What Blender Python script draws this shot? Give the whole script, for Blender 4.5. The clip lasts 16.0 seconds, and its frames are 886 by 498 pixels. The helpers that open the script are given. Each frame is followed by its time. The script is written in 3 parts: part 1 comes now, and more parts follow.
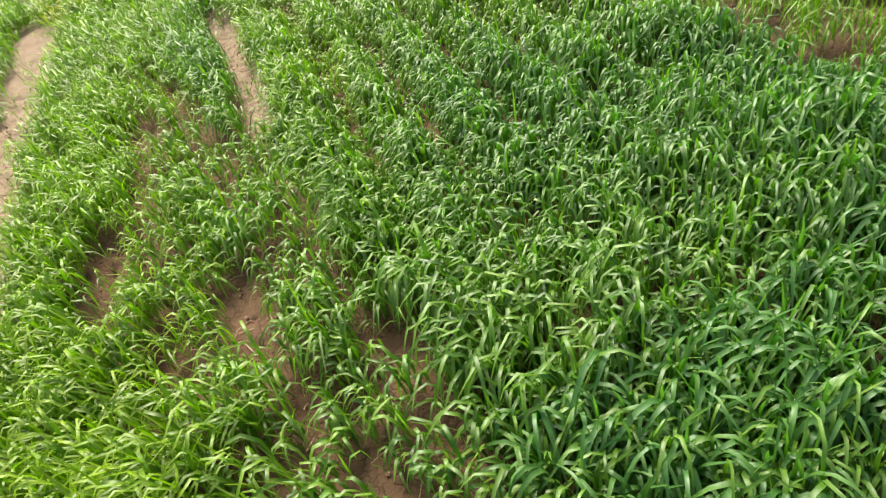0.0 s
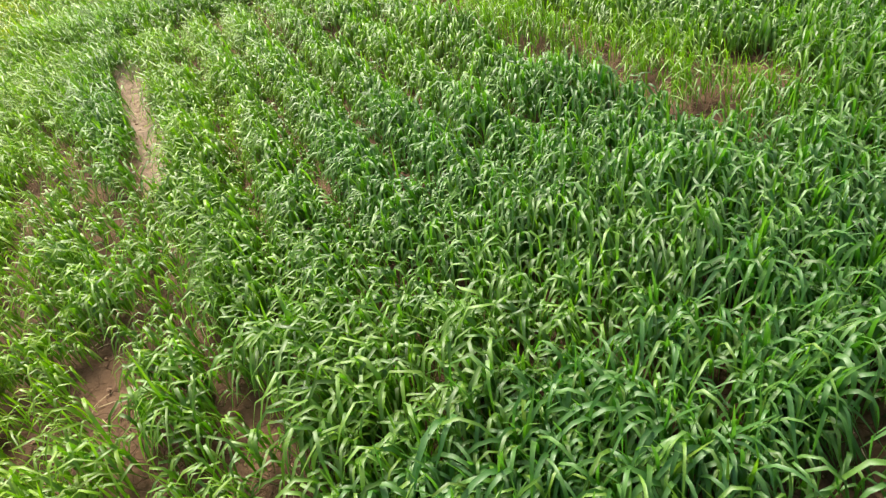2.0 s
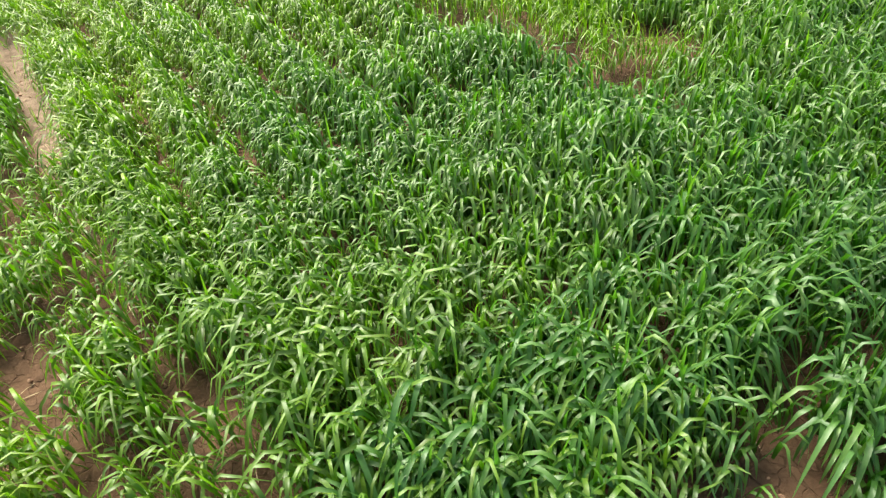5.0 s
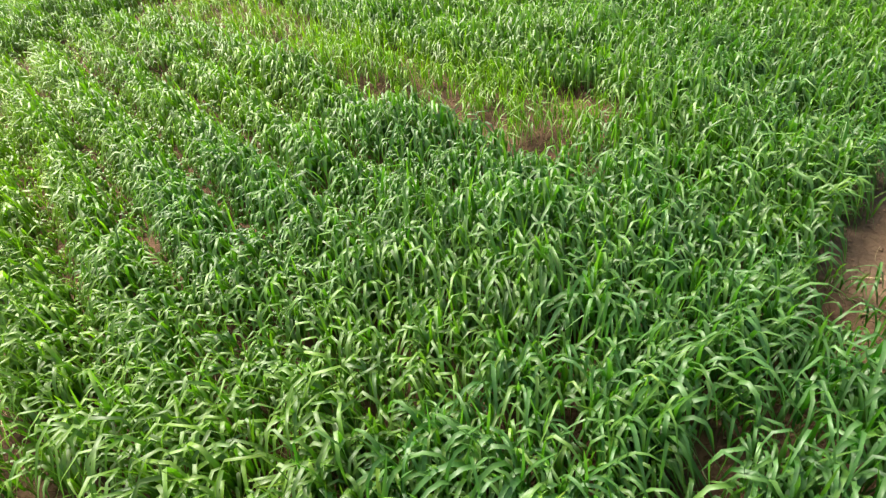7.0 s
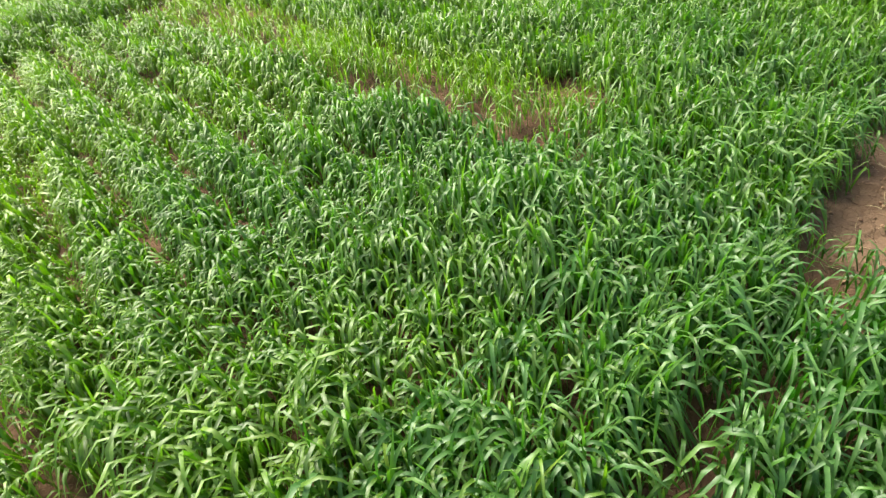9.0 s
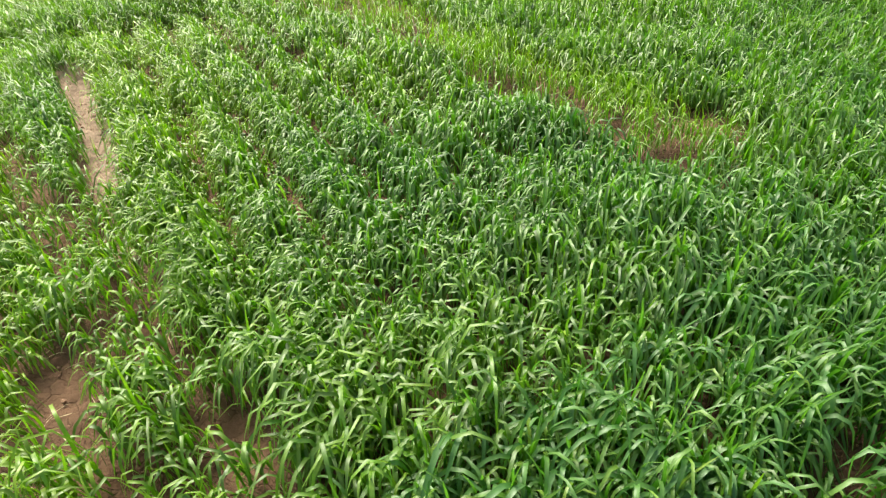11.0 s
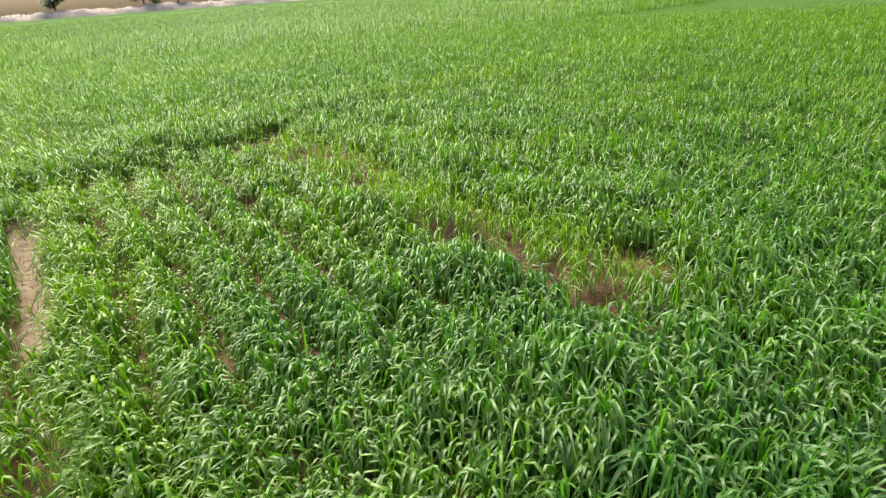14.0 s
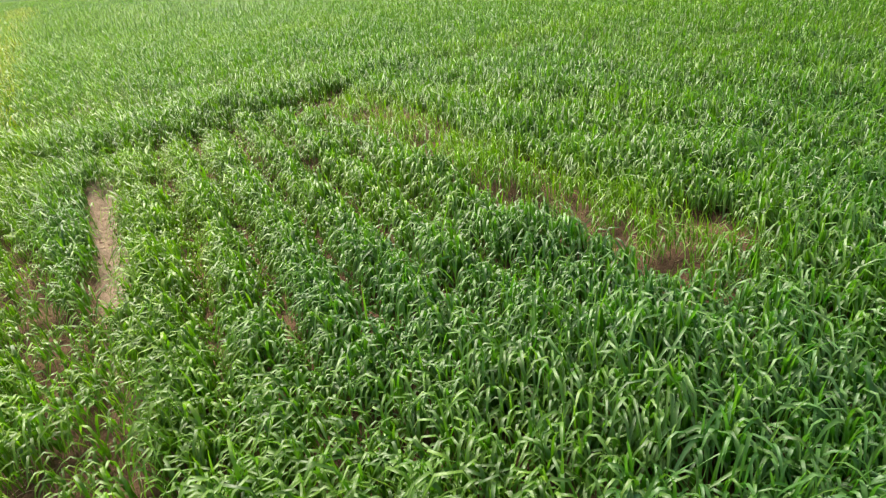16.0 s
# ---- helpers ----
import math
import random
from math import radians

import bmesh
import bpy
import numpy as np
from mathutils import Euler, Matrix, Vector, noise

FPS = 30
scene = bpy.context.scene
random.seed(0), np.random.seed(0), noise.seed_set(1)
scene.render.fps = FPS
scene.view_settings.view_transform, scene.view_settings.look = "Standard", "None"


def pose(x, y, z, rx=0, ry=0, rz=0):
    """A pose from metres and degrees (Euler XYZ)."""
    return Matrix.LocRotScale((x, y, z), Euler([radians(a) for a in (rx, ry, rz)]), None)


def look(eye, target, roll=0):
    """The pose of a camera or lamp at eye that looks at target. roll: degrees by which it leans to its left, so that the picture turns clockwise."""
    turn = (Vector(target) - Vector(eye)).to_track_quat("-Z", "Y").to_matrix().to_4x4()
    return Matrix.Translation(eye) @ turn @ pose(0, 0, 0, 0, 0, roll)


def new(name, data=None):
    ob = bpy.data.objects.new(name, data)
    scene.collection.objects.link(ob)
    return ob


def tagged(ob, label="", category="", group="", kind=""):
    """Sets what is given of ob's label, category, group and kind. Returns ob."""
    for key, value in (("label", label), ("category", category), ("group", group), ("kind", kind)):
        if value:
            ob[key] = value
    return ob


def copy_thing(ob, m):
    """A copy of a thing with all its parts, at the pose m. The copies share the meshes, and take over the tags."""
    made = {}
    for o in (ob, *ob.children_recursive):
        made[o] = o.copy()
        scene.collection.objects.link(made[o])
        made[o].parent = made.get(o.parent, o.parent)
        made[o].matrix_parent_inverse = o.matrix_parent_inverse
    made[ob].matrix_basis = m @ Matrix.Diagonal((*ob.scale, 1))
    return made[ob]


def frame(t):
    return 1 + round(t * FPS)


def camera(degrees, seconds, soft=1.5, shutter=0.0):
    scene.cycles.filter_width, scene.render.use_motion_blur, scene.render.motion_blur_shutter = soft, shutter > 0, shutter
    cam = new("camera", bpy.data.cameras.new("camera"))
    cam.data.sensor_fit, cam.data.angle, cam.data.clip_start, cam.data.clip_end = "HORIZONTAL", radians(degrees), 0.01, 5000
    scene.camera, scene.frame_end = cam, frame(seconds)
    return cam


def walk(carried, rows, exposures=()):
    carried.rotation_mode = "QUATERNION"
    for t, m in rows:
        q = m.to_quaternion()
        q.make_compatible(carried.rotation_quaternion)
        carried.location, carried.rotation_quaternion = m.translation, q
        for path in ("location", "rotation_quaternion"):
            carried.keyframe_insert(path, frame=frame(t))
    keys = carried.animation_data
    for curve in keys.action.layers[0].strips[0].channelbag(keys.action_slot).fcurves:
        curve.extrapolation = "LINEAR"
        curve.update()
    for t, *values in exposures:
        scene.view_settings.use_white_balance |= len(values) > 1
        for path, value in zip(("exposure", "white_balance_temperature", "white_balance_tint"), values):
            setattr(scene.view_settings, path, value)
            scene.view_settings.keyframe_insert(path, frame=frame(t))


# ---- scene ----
cam = camera(71.1, 16.0, soft=1.3, shutter=0.2)
PATH = [
    (0, (0.194, -0.046, 1.856), (0.112, 1.493, 0.581), -14.8),
    (0.5, (0.119, -0.12, 1.867), (0.3, 1.456, 0.649), -9.1),
    (1, (0.194, -0.145, 1.873), (0.66, 1.4, 0.692), -5.3),
    (1.5, (0.404, -0.05, 1.836), (0.597, 1.577, 0.689), -7.4),
    (2, (0.54, -0.018, 1.814), (0.638, 1.582, 0.619), -12.3),
    (2.5, (0.548, -0.013, 1.815), (0.815, 1.543, 0.586), -12.1),
    (3, (0.535, -0.003, 1.835), (0.845, 1.507, 0.561), -9.4),
    (3.2, (0.53, 0.004, 1.833), (0.872, 1.507, 0.56), -8.3),
    (5.3, (0.326, -0.016, 1.808), (0.726, 1.453, 0.511), -7.2),
    (5.5, (0.316, -0.027, 1.8), (0.784, 1.438, 0.521), -6.4),
    (6, (0.473, 0.028, 1.783), (0.996, 1.442, 0.469), -6.8),
    (6.5, (0.675, 0.136, 1.784), (1.212, 1.668, 0.616), -5.9),
    (7, (0.65, 0.083, 1.807), (1.184, 1.608, 0.628), -7.4),
    (7.5, (0.611, -0.015, 1.792), (1.343, 1.422, 0.608), -6.6),
    (8, (0.64, -0.017, 1.797), (1.461, 1.296, 0.531), -7.1),
    (8.5, (0.657, 0.01, 1.828), (1.382, 1.447, 0.641), -10.7),
    (9, (0.611, 0.001, 1.819), (1.157, 1.515, 0.631), -9.4),
    (9.2, (0.582, -0.013, 1.812), (1.112, 1.513, 0.633), -7.4),
    (11.3, (0.232, -0.014, 1.809), (0.593, 1.613, 0.704), -3.2),
    (11.5, (0.243, -0.023, 1.821), (0.643, 1.628, 0.766), -1.9),
    (12, (0.395, -0.005, 1.906), (0.872, 1.73, 1.033), -6.5),
    (12.5, (0.557, 0.017, 1.896), (1.164, 1.734, 1.07), -6.4),
    (13, (0.561, 0.033, 1.905), (1.139, 1.77, 1.099), -5.2),
    (13.5, (0.519, 0.033, 1.907), (1.038, 1.795, 1.116), -3.8),
    (14, (0.512, 0.006, 1.912), (1.023, 1.774, 1.129), -4.1),
    (14.5, (0.548, 0.037, 1.891), (0.867, 1.823, 1.049), -6.2),
    (15, (0.581, 0.072, 1.881), (0.77, 1.87, 1.026), -7.5),
    (15.5, (0.616, 0.076, 1.888), (0.866, 1.874, 1.047), -7.4),
    (16, (0.539, 0.084, 1.882), (0.835, 1.856, 1.003), -6.3),
]
walk(cam, [(t, look(e, g, r)) for t, e, g, r in PATH],
     exposures=((0, 0.98), (3, 1.06), (9, 1.14), (11.5, 1.04), (12.5, 0.96), (14, 0.88), (16, 0.8)))

# ---------------------------------------------------------------- sky and sun
SUN_UP, SUN_TURN = 50.0, -16.0
world = bpy.data.worlds.new("sky")
scene.world = world
world.use_nodes = True
sky = world.node_tree.nodes.new("ShaderNodeTexSky")
sky.sky_type, sky.sun_disc = "NISHITA", False
sky.sun_elevation, sky.sun_rotation = radians(SUN_UP), radians(SUN_TURN)
sky.air_density, sky.dust_density, sky.ozone_density = 1.0, 4.0, 1.0
world.node_tree.links.new(sky.outputs[0], world.node_tree.nodes["Background"].inputs[0])
world.node_tree.nodes["Background"].inputs[1].default_value = 0.085
lamp = bpy.data.lights.new("sun", "SUN")
lamp.energy, lamp.angle, lamp.color = 3.3, radians(32), (1.0, 0.98, 0.82)
sun = new("sun", lamp)
sun.matrix_world = look((math.sin(radians(SUN_TURN)) * 20, math.cos(radians(SUN_TURN)) * 20, 20 * math.tan(radians(SUN_UP))), (0, 0, 0))

# ---------------------------------------------------------------- plan
# Field axes: v runs along the drill rows, u across them.
AXES = np.array(((0.9422, 0.2938), (-0.3109, 0.8892)))
BACK = np.linalg.inv(AXES)
AXES_X = BACK[0]
START_U, START_V = -0.1813, 0.1393


def to_uv(x, y):
    return AXES[0, 0] * x + AXES[0, 1] * y + START_U, AXES[1, 0] * x + AXES[1, 1] * y + START_V


def to_xy(u, v):
    u, v = u - START_U, v - START_V
    return BACK[0, 0] * u + BACK[0, 1] * v, BACK[1, 0] * u + BACK[1, 1] * v


def bump(a, centre, width):
    return np.exp(-((a - centre) / width) ** 2)


def step(a, lo, hi):
    k = np.clip((a - lo) / (hi - lo), 0, 1)
    return k * k * (3 - 2 * k)


def spot(u, v, cu, cv, ru, rv):
    return np.exp(-((u - cu) / ru) ** 2 - ((v - cv) / rv) ** 2)


WAVES = np.random.RandomState(4)
WAVE = [(WAVES.uniform(0, 6.28), WAVES.uniform(0, 6.28), WAVES.uniform(0.7, 1.4)) for _ in range(24)]


def patchy(u, v, size, kind=0):
    """Smooth uneven values, about -1 to 1, with patches of the given size."""
    out = 0
    for k in range(8):
        a, p, f = WAVE[kind * 8 + k]
        out = out + np.sin((u * math.cos(a) + v * math.sin(a)) * 6.28 * f / size + p)
    return out / 3.2


FURROWS = (0.62, 1.00, 1.42, 1.82, 2.22)


def furrow(f, v):
    """Where a furrow of the bed runs: the rows drift slowly to larger u."""
    return f + 0.06 * (v - 4.5) + 0.02 * np.sin(v * 1.7)


def strip_centre(u):
    return 0.37 + 0.03 * (u - 2.0) + 0.03 * np.sin(u * 1.9)


def bare(u, v):
    """0 where the stand is full, 1 where the soil is bare."""
    wob = 0.05 * patchy(u, v, 0.8)
    drift = 0.035 * np.clip(v - 4.5, -1, 3)
    b = 0.97 * step(u + wob - drift, -0.09, -0.02) * (1 - step(u + wob - drift, 0.17, 0.23)) * step(v, 3.4, 3.9) * (1 - step(v, 6.3, 6.9))
    b = np.maximum(b, 0.62 * step(u + wob, -0.1, -0.03) * (1 - step(u + wob, 0.08, 0.15)) * (1 - step(v, 3.4, 3.9)))
    b = np.maximum(b, 0.97 * step(u + wob, -2.12, -2.02) * (1 - step(u + wob, -1.6, -1.5)) * (1 - step(v, 8.4, 9.6)))
    b = np.maximum(b, 0.6 * step(u + wob, -2.2, -2.05) * (1 - step(u + wob, -1.75, -1.6)) * step(v, 9, 10) * (1 - step(v, 12, 15)))
    left = step(u, -1.0, -0.8) * (1 - step(u, -0.1, 0.0)) * (1 - step(v, 5.2, 6.2)) * step(v, 1.5, 2.0)
    b = np.maximum(b, left * (0.34 + 0.32 * patchy(u, v, 0.7, 1)))
    band = step(u + wob, 2.55, 2.7) * (1 - step(u + wob, 3.25, 3.55)) * step(v, 1.4, 1.9) * (1 - step(v, 7.7, 8.2))
    b = np.maximum(b, band * (0.4 + 0.25 * patchy(u, v, 0.9, 2)))
    for cu, cv, ru, rv in SOIL_SPOTS:
        b = np.maximum(b, 1.15 * spot(u, v, cu, cv, ru * 1.15, rv * 1.1))
    off = np.abs(v + 0.6 * wob - strip_centre(u)) - 0.08 * step(u, 1.8, 3.0)
    b = np.maximum(b, (1 - step(off, 0.045, 0.14)) * step(u, 0.9, 1.3) * (0.4 + 0.54 * step(u, 2.0, 2.9)))
    near = (1 - step(v, 0.2, 0.45)) * (1 - step(u, 1.2, 1.5)) * step(v, -1.2, -0.9)
    b = np.maximum(b, near)
    for f in FURROWS:
        b = np.maximum(b, 0.14 * bump(u, furrow(f, v), 0.06) * step(v, 1.6, 2.6) * (1 - step(v, 7.2, 7.8)))
    return np.clip(b, 0, 1)


# Bare spots in the stand: centre u, v and reach along u, v.
SOIL_SPOTS = (
    (-0.36, 2.25, 0.13, 0.30), (-0.33, 1.88, 0.10, 0.14), (-0.22, 1.55, 0.07, 0.13), (-0.27, 1.32, 0.07, 0.12),
    (-0.94, 3.0, 0.15, 0.32), (-0.98, 2.6, 0.11, 0.2), (-0.70, 4.40, 0.13, 0.4), (-0.72, 3.65, 0.08, 0.22), (-0.52, 5.05, 0.10, 0.25),
    (-0.36, 4.35, 0.10, 0.20), (0.21, 1.55, 0.08, 0.19), (0.15, 1.22, 0.06, 0.15), (0.74, 1.86, 0.05, 0.07), (0.68, 1.22, 0.07, 0.07),
    (2.79, 1.95, 0.23, 0.14), (2.74, 2.35, 0.11, 0.2), (2.68, 3.35, 0.11, 0.36), (3.44, 2.18, 0.13, 0.22), (2.68, 1.58, 0.06, 0.07),
    (3.49, 6.2, 0.08, 0.5), (3.12, 7.85, 0.14, 0.2), (2.98, 0.49, 0.2, 0.1), (1.62, 0.40, 0.10, 0.06), (5.13, 8.25, 0.25, 0.12))


def yellow(u, v):
    """Yellow-green tint of the stand, 0 to 1; it rises with distance from the standing place."""
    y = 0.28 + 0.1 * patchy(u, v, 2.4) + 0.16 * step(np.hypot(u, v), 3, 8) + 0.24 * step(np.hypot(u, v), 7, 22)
    y = y + (0.54 + 0.16 * step(v, 3, 7)) * step(-u, 0.1, 1.0) + 0.26 * step(u, 2.6, 2.8) * (1 - step(u, 3.3, 3.6)) * (1 - step(v, 7.5, 8.3)) * step(v, 1.6, 2.2)
    y = y + 0.3 * spot(u, v, 4.9, 4.3, 0.45, 0.7) + 0.45 * spot(u, v, 6.8, 8.9, 1.5, 0.45) + 0.5 * spot(u, v, 5.4, 16.5, 2.2, 1.2) + 0.4 * spot(u, v, 9.7, 9.4, 1.6, 0.6) + 0.35 * spot(u, v, 14, 10, 2.5, 0.9)
    y = y + 0.6 * bump(u, -1.0 - 0.04 * v, 0.5 + 0.008 * v) * step(v, 6, 10) + 0.25 * spot(u, v, 0.45, 5.8, 0.35, 1.8)
    y = y - 0.25 * spot(u, v, 5.9, 3.2, 0.6, 1.0) - 0.2 * spot(u, v, 2.6, 0.6, 1.3, 1.0)
    y = y - 0.2 * (1 - step(v, 0.3, 0.5)) + 0.2 * (1 - step(u, 0.4, 1.5)) + 0.14 * step(v, 2.2, 4.5) * step(u, 0, 0.2) * (1 - step(u, 3, 5))
    for f in FURROWS:
        y = y + 0.22 * bump(u, furrow(f, v) + 0.1, 0.09) * step(v, 3, 4) * (1 - step(v, 7.2, 7.8))
    return np.clip(y, 0, 1)


def lift(u, v):
    """How high the leaves reach beside the usual 1."""
    h = 1.06 + 0.14 * patchy(u, v, 1.3, 1) + 0.12 * patchy(u, v, 0.5, 2)
    h = h - 0.3 * bump(u + 0.04 * v, -1.75, 0.3) * step(v, 9, 12) + 0.15 * bump(v - 0.05 * u, 8.4, 0.4) * step(u, -1.4, -0.6) * (1 - step(u, 5.5, 7)) + 0.25 * spot(u, v, -0.65, 1.6, 0.4, 0.4)
    h = h - 0.25 * step(v, 6.4, 7.4) * (1 - step(v, 7.8, 8.0)) * step(u, 0, 0.3) * (1 - step(u, 3, 3.4))
    h = h * (1 - 0.3 * step(bare(u, v), 0.15, 0.7))
    for f in FURROWS:
        h = h - 0.85 * bump(u, furrow(f, v), 0.1) * step(v, 1.6, 2.8) * (1 - step(v, 7.4, 8))
    return h


def ground_z(u, v):
    x = AXES_X[0] * (u - START_U) + AXES_X[1] * (v - START_V)
    z = 0.0825 - 0.0425 * (1 - np.tanh((x + 0.25) * 1.1)) - 0.05 * step(-x, 0.8, 2.2)
    z = z + 0.018 * patchy(u, v, 1.6) + 0.008 * patchy(u, v, 0.35, 1)
    z = z + 0.06 * bump(v - 0.05 * u, 8.5, 0.35) * step(u, -1.6, -0.6) * (1 - step(u, 6, 8))
    z = z - 0.03 * bump(u, 0.08, 0.12) * step(v, 1, 2) * (1 - step(v, 6, 7))
    z = z + 0.05 * bump(u + 0.04 * v, -1.0, 0.3) * step(v, 9, 11)
    for f in FURROWS:
        z = z - 0.03 * bump(u, furrow(f, v), 0.09) * step(v, 2.4, 3.4) * (1 - step(v, 7.4, 8))
    return z * (1 - step(np.hypot(u, v), 40, 70))


# ---------------------------------------------------------------- materials
def material(name):
    m = bpy.data.materials.new(name)
    m.use_nodes = True
    return m, m.node_tree.nodes, m.node_tree.links, m.node_tree.nodes["Principled BSDF"]


def noise_node(nodes, links, coord, scale, detail=4, rough=0.6):
    n = nodes.new("ShaderNodeTexNoise")
    n.inputs["Scale"].default_value, n.inputs["Detail"].default_value, n.inputs["Roughness"].default_value = scale, detail, rough
    links.new(coord, n.inputs["Vector"])
    return n.outputs["Fac"]


def ramp(nodes, links, value, *stops):
    r = nodes.new("ShaderNodeValToRGB")
    while len(r.color_ramp.elements) < len(stops):
        r.color_ramp.elements.new(0.5)
    for e, (p, c) in zip(r.color_ramp.elements, stops):
        e.position, e.color = p, (*c, 1) if len(c) == 3 else c
    links.new(value, r.inputs[0])
    return r.outputs[0]


def mix(nodes, links, kind, fac, a, b):
    n = nodes.new("ShaderNodeMix")
    n.data_type, n.blend_type = "RGBA", kind
    for socket, value in ((n.inputs[0], fac), (n.inputs[6], a), (n.inputs[7], b)):
        if isinstance(value, (int, float)):
            socket.default_value = value
        elif isinstance(value, tuple):
            socket.default_value = (*value, 1)
        else:
            links.new(value, socket)
    return n.outputs[2]


def leaf_material(name, deep, pale, bloom_lit, pale_bloom_lit, through_light=0.33):
    m, nodes, links, bsdf = material(name)
    tint = nodes.new("ShaderNodeAttribute")
    tint.attribute_name = "tint"
    info = nodes.new("ShaderNodeNewGeometry")
    coord = nodes.new("ShaderNodeTexCoord").outputs["Object"]
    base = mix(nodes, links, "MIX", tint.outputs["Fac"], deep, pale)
    # Feet darker, outer halves paler: canopy shade and sky light painted beside waxy bloom.
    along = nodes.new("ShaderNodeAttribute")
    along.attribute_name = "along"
    waxy_lit = mix(nodes, links, "MIX", tint.outputs["Fac"], bloom_lit, pale_bloom_lit)
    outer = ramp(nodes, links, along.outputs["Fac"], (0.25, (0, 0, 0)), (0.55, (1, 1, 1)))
    base = mix(nodes, links, "MIX", outer, base, waxy_lit)
    vary = ramp(nodes, links, info.outputs["Random Per Island"], (0, (0.56, 0.58, 0.48)), (0.45, (0.9, 0.93, 0.88)), (1, (1.26, 1.24, 1.18)))
    base = mix(nodes, links, "MULTIPLY", 1.0, base, vary)
    fine = ramp(nodes, links, noise_node(nodes, links, coord, 60, 3), (0.3, (0.82, 0.84, 0.8)), (0.7, (1.12, 1.1, 1.08)))
    base = mix(nodes, links, "MULTIPLY", 0.8, base, fine)
    links.new(base, bsdf.inputs["Base Color"])
    bsdf.inputs["Roughness"].default_value = LEAF_ROUGH
    bsdf.inputs["Specular IOR Level"].default_value = LEAF_SPEC
    glow = nodes.new("ShaderNodeBsdfTranslucent")
    warm = mix(nodes, links, "MULTIPLY", 1.0, base, (1.1, 1.6, 0.4))
    links.new(warm, glow.inputs["Color"])
    both = nodes.new("ShaderNodeMixShader")
    both.inputs[0].default_value = through_light
    out = nodes["Material Output"]
    links.new(bsdf.outputs[0], both.inputs[1])
    links.new(glow.outputs[0], both.inputs[2])
    links.new(both.outputs[0], out.inputs["Surface"])
    return m


LEAF_ROUGH, LEAF_SPEC = 0.48, 0.85
# Dark foot pair, then sky-lit outer pair: light and shade put into the colours.
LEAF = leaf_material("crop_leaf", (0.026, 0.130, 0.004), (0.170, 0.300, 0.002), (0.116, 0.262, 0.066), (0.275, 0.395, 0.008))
STEM = leaf_material("crop_stem", (0.070, 0.220, 0.040), (0.230, 0.360, 0.040), (0.070, 0.220, 0.040), (0.230, 0.360, 0.040), 0.15)
WEED = leaf_material("weed", (0.27, 0.33, 0.015), (0.42, 0.42, 0.012), (0.32, 0.36, 0.015), (0.46, 0.44, 0.012))
TREE_LEAF = leaf_material("tree_leaf", (0.060, 0.095, 0.050), (0.110, 0.140, 0.060), (0.060, 0.095, 0.050), (0.110, 0.140, 0.060), 0.2)


def soil_material():
    m, nodes, links, bsdf = material("soil")
    coord = nodes.new("ShaderNodeTexCoord").outputs["Object"]
    pale = nodes.new("ShaderNodeAttribute")
    pale.attribute_name = "pale"
    green = nodes.new("ShaderNodeAttribute")
    green.attribute_name = "green"
    a = ramp(nodes, links, noise_node(nodes, links, coord, 3.0, 6), (0.3, (0.100, 0.054, 0.031)), (0.7, (0.205, 0.122, 0.074)))
    b = ramp(nodes, links, noise_node(nodes, links, coord, 5.0, 6), (0.3, (0.340, 0.240, 0.165)), (0.7, (0.490, 0.365, 0.265)))
    base = mix(nodes, links, "MIX", pale.outputs["Fac"], a, b)
    grit = noise_node(nodes, links, coord, 90, 5, 0.7)
    base = mix(nodes, links, "MULTIPLY", 0.7, base, ramp(nodes, links, grit, (0.3, (0.66, 0.64, 0.62)), (0.7, (1.2, 1.2, 1.2))))
    crack = nodes.new("ShaderNodeTexVoronoi")
    crack.feature, crack.inputs["Scale"].default_value = "DISTANCE_TO_EDGE", 17.0
    wobble = nodes.new("ShaderNodeTexNoise")
    wobble.inputs["Scale"].default_value = 9.0
    links.new(coord, wobble.inputs["Vector"])
    bent = nodes.new("ShaderNodeVectorMath")
    bent.operation = "MULTIPLY_ADD"
    links.new(wobble.outputs["Color"], bent.inputs[0])
    bent.inputs[1].default_value = (0.12, 0.12, 0.12)
    links.new(coord, bent.inputs[2])
    links.new(bent.outputs[0], crack.inputs["Vector"])
    line = ramp(nodes, links, crack.outputs["Distance"], (0.0, (0, 0, 0)), (0.05, (1, 1, 1)))
    leafy = ramp(nodes, links, noise_node(nodes, links, coord, 14, 6, 0.7), (0.32, (0.030, 0.075, 0.014)), (0.5, (0.075, 0.165, 0.022)), (0.72, (0.150, 0.260, 0.050)))
    broad = ramp(nodes, links, noise_node(nodes, links, coord, 0.35, 5), (0.3, (0.8, 0.86, 0.8)), (0.7, (1.25, 1.15, 0.9)))
    leafy = mix(nodes, links, "MULTIPLY", 1.0, leafy, broad)
    base = mix(nodes, links, "MIX", green.outputs["Fac"], base, leafy)
    links.new(base, bsdf.inputs["Base Color"])
    bsdf.inputs["Roughness"].default_value = 0.95
    bsdf.inputs["Specular IOR Level"].default_value = 0.15
    h1 = nodes.new("ShaderNodeBump")
    h1.inputs["Strength"].default_value, h1.inputs["Distance"].default_value = 0.6, 0.012
    links.new(line, h1.inputs["Height"])
    h2 = nodes.new("ShaderNodeBump")
    h2.inputs["Strength"].default_value, h2.inputs["Distance"].default_value = 0.9, 0.012
    links.new(noise_node(nodes, links, coord, 40, 6, 0.7), h2.inputs["Height"])
    links.new(h1.outputs[0], h2.inputs["Normal"])
    links.new(h2.outputs[0], bsdf.inputs["Normal"])
    return m


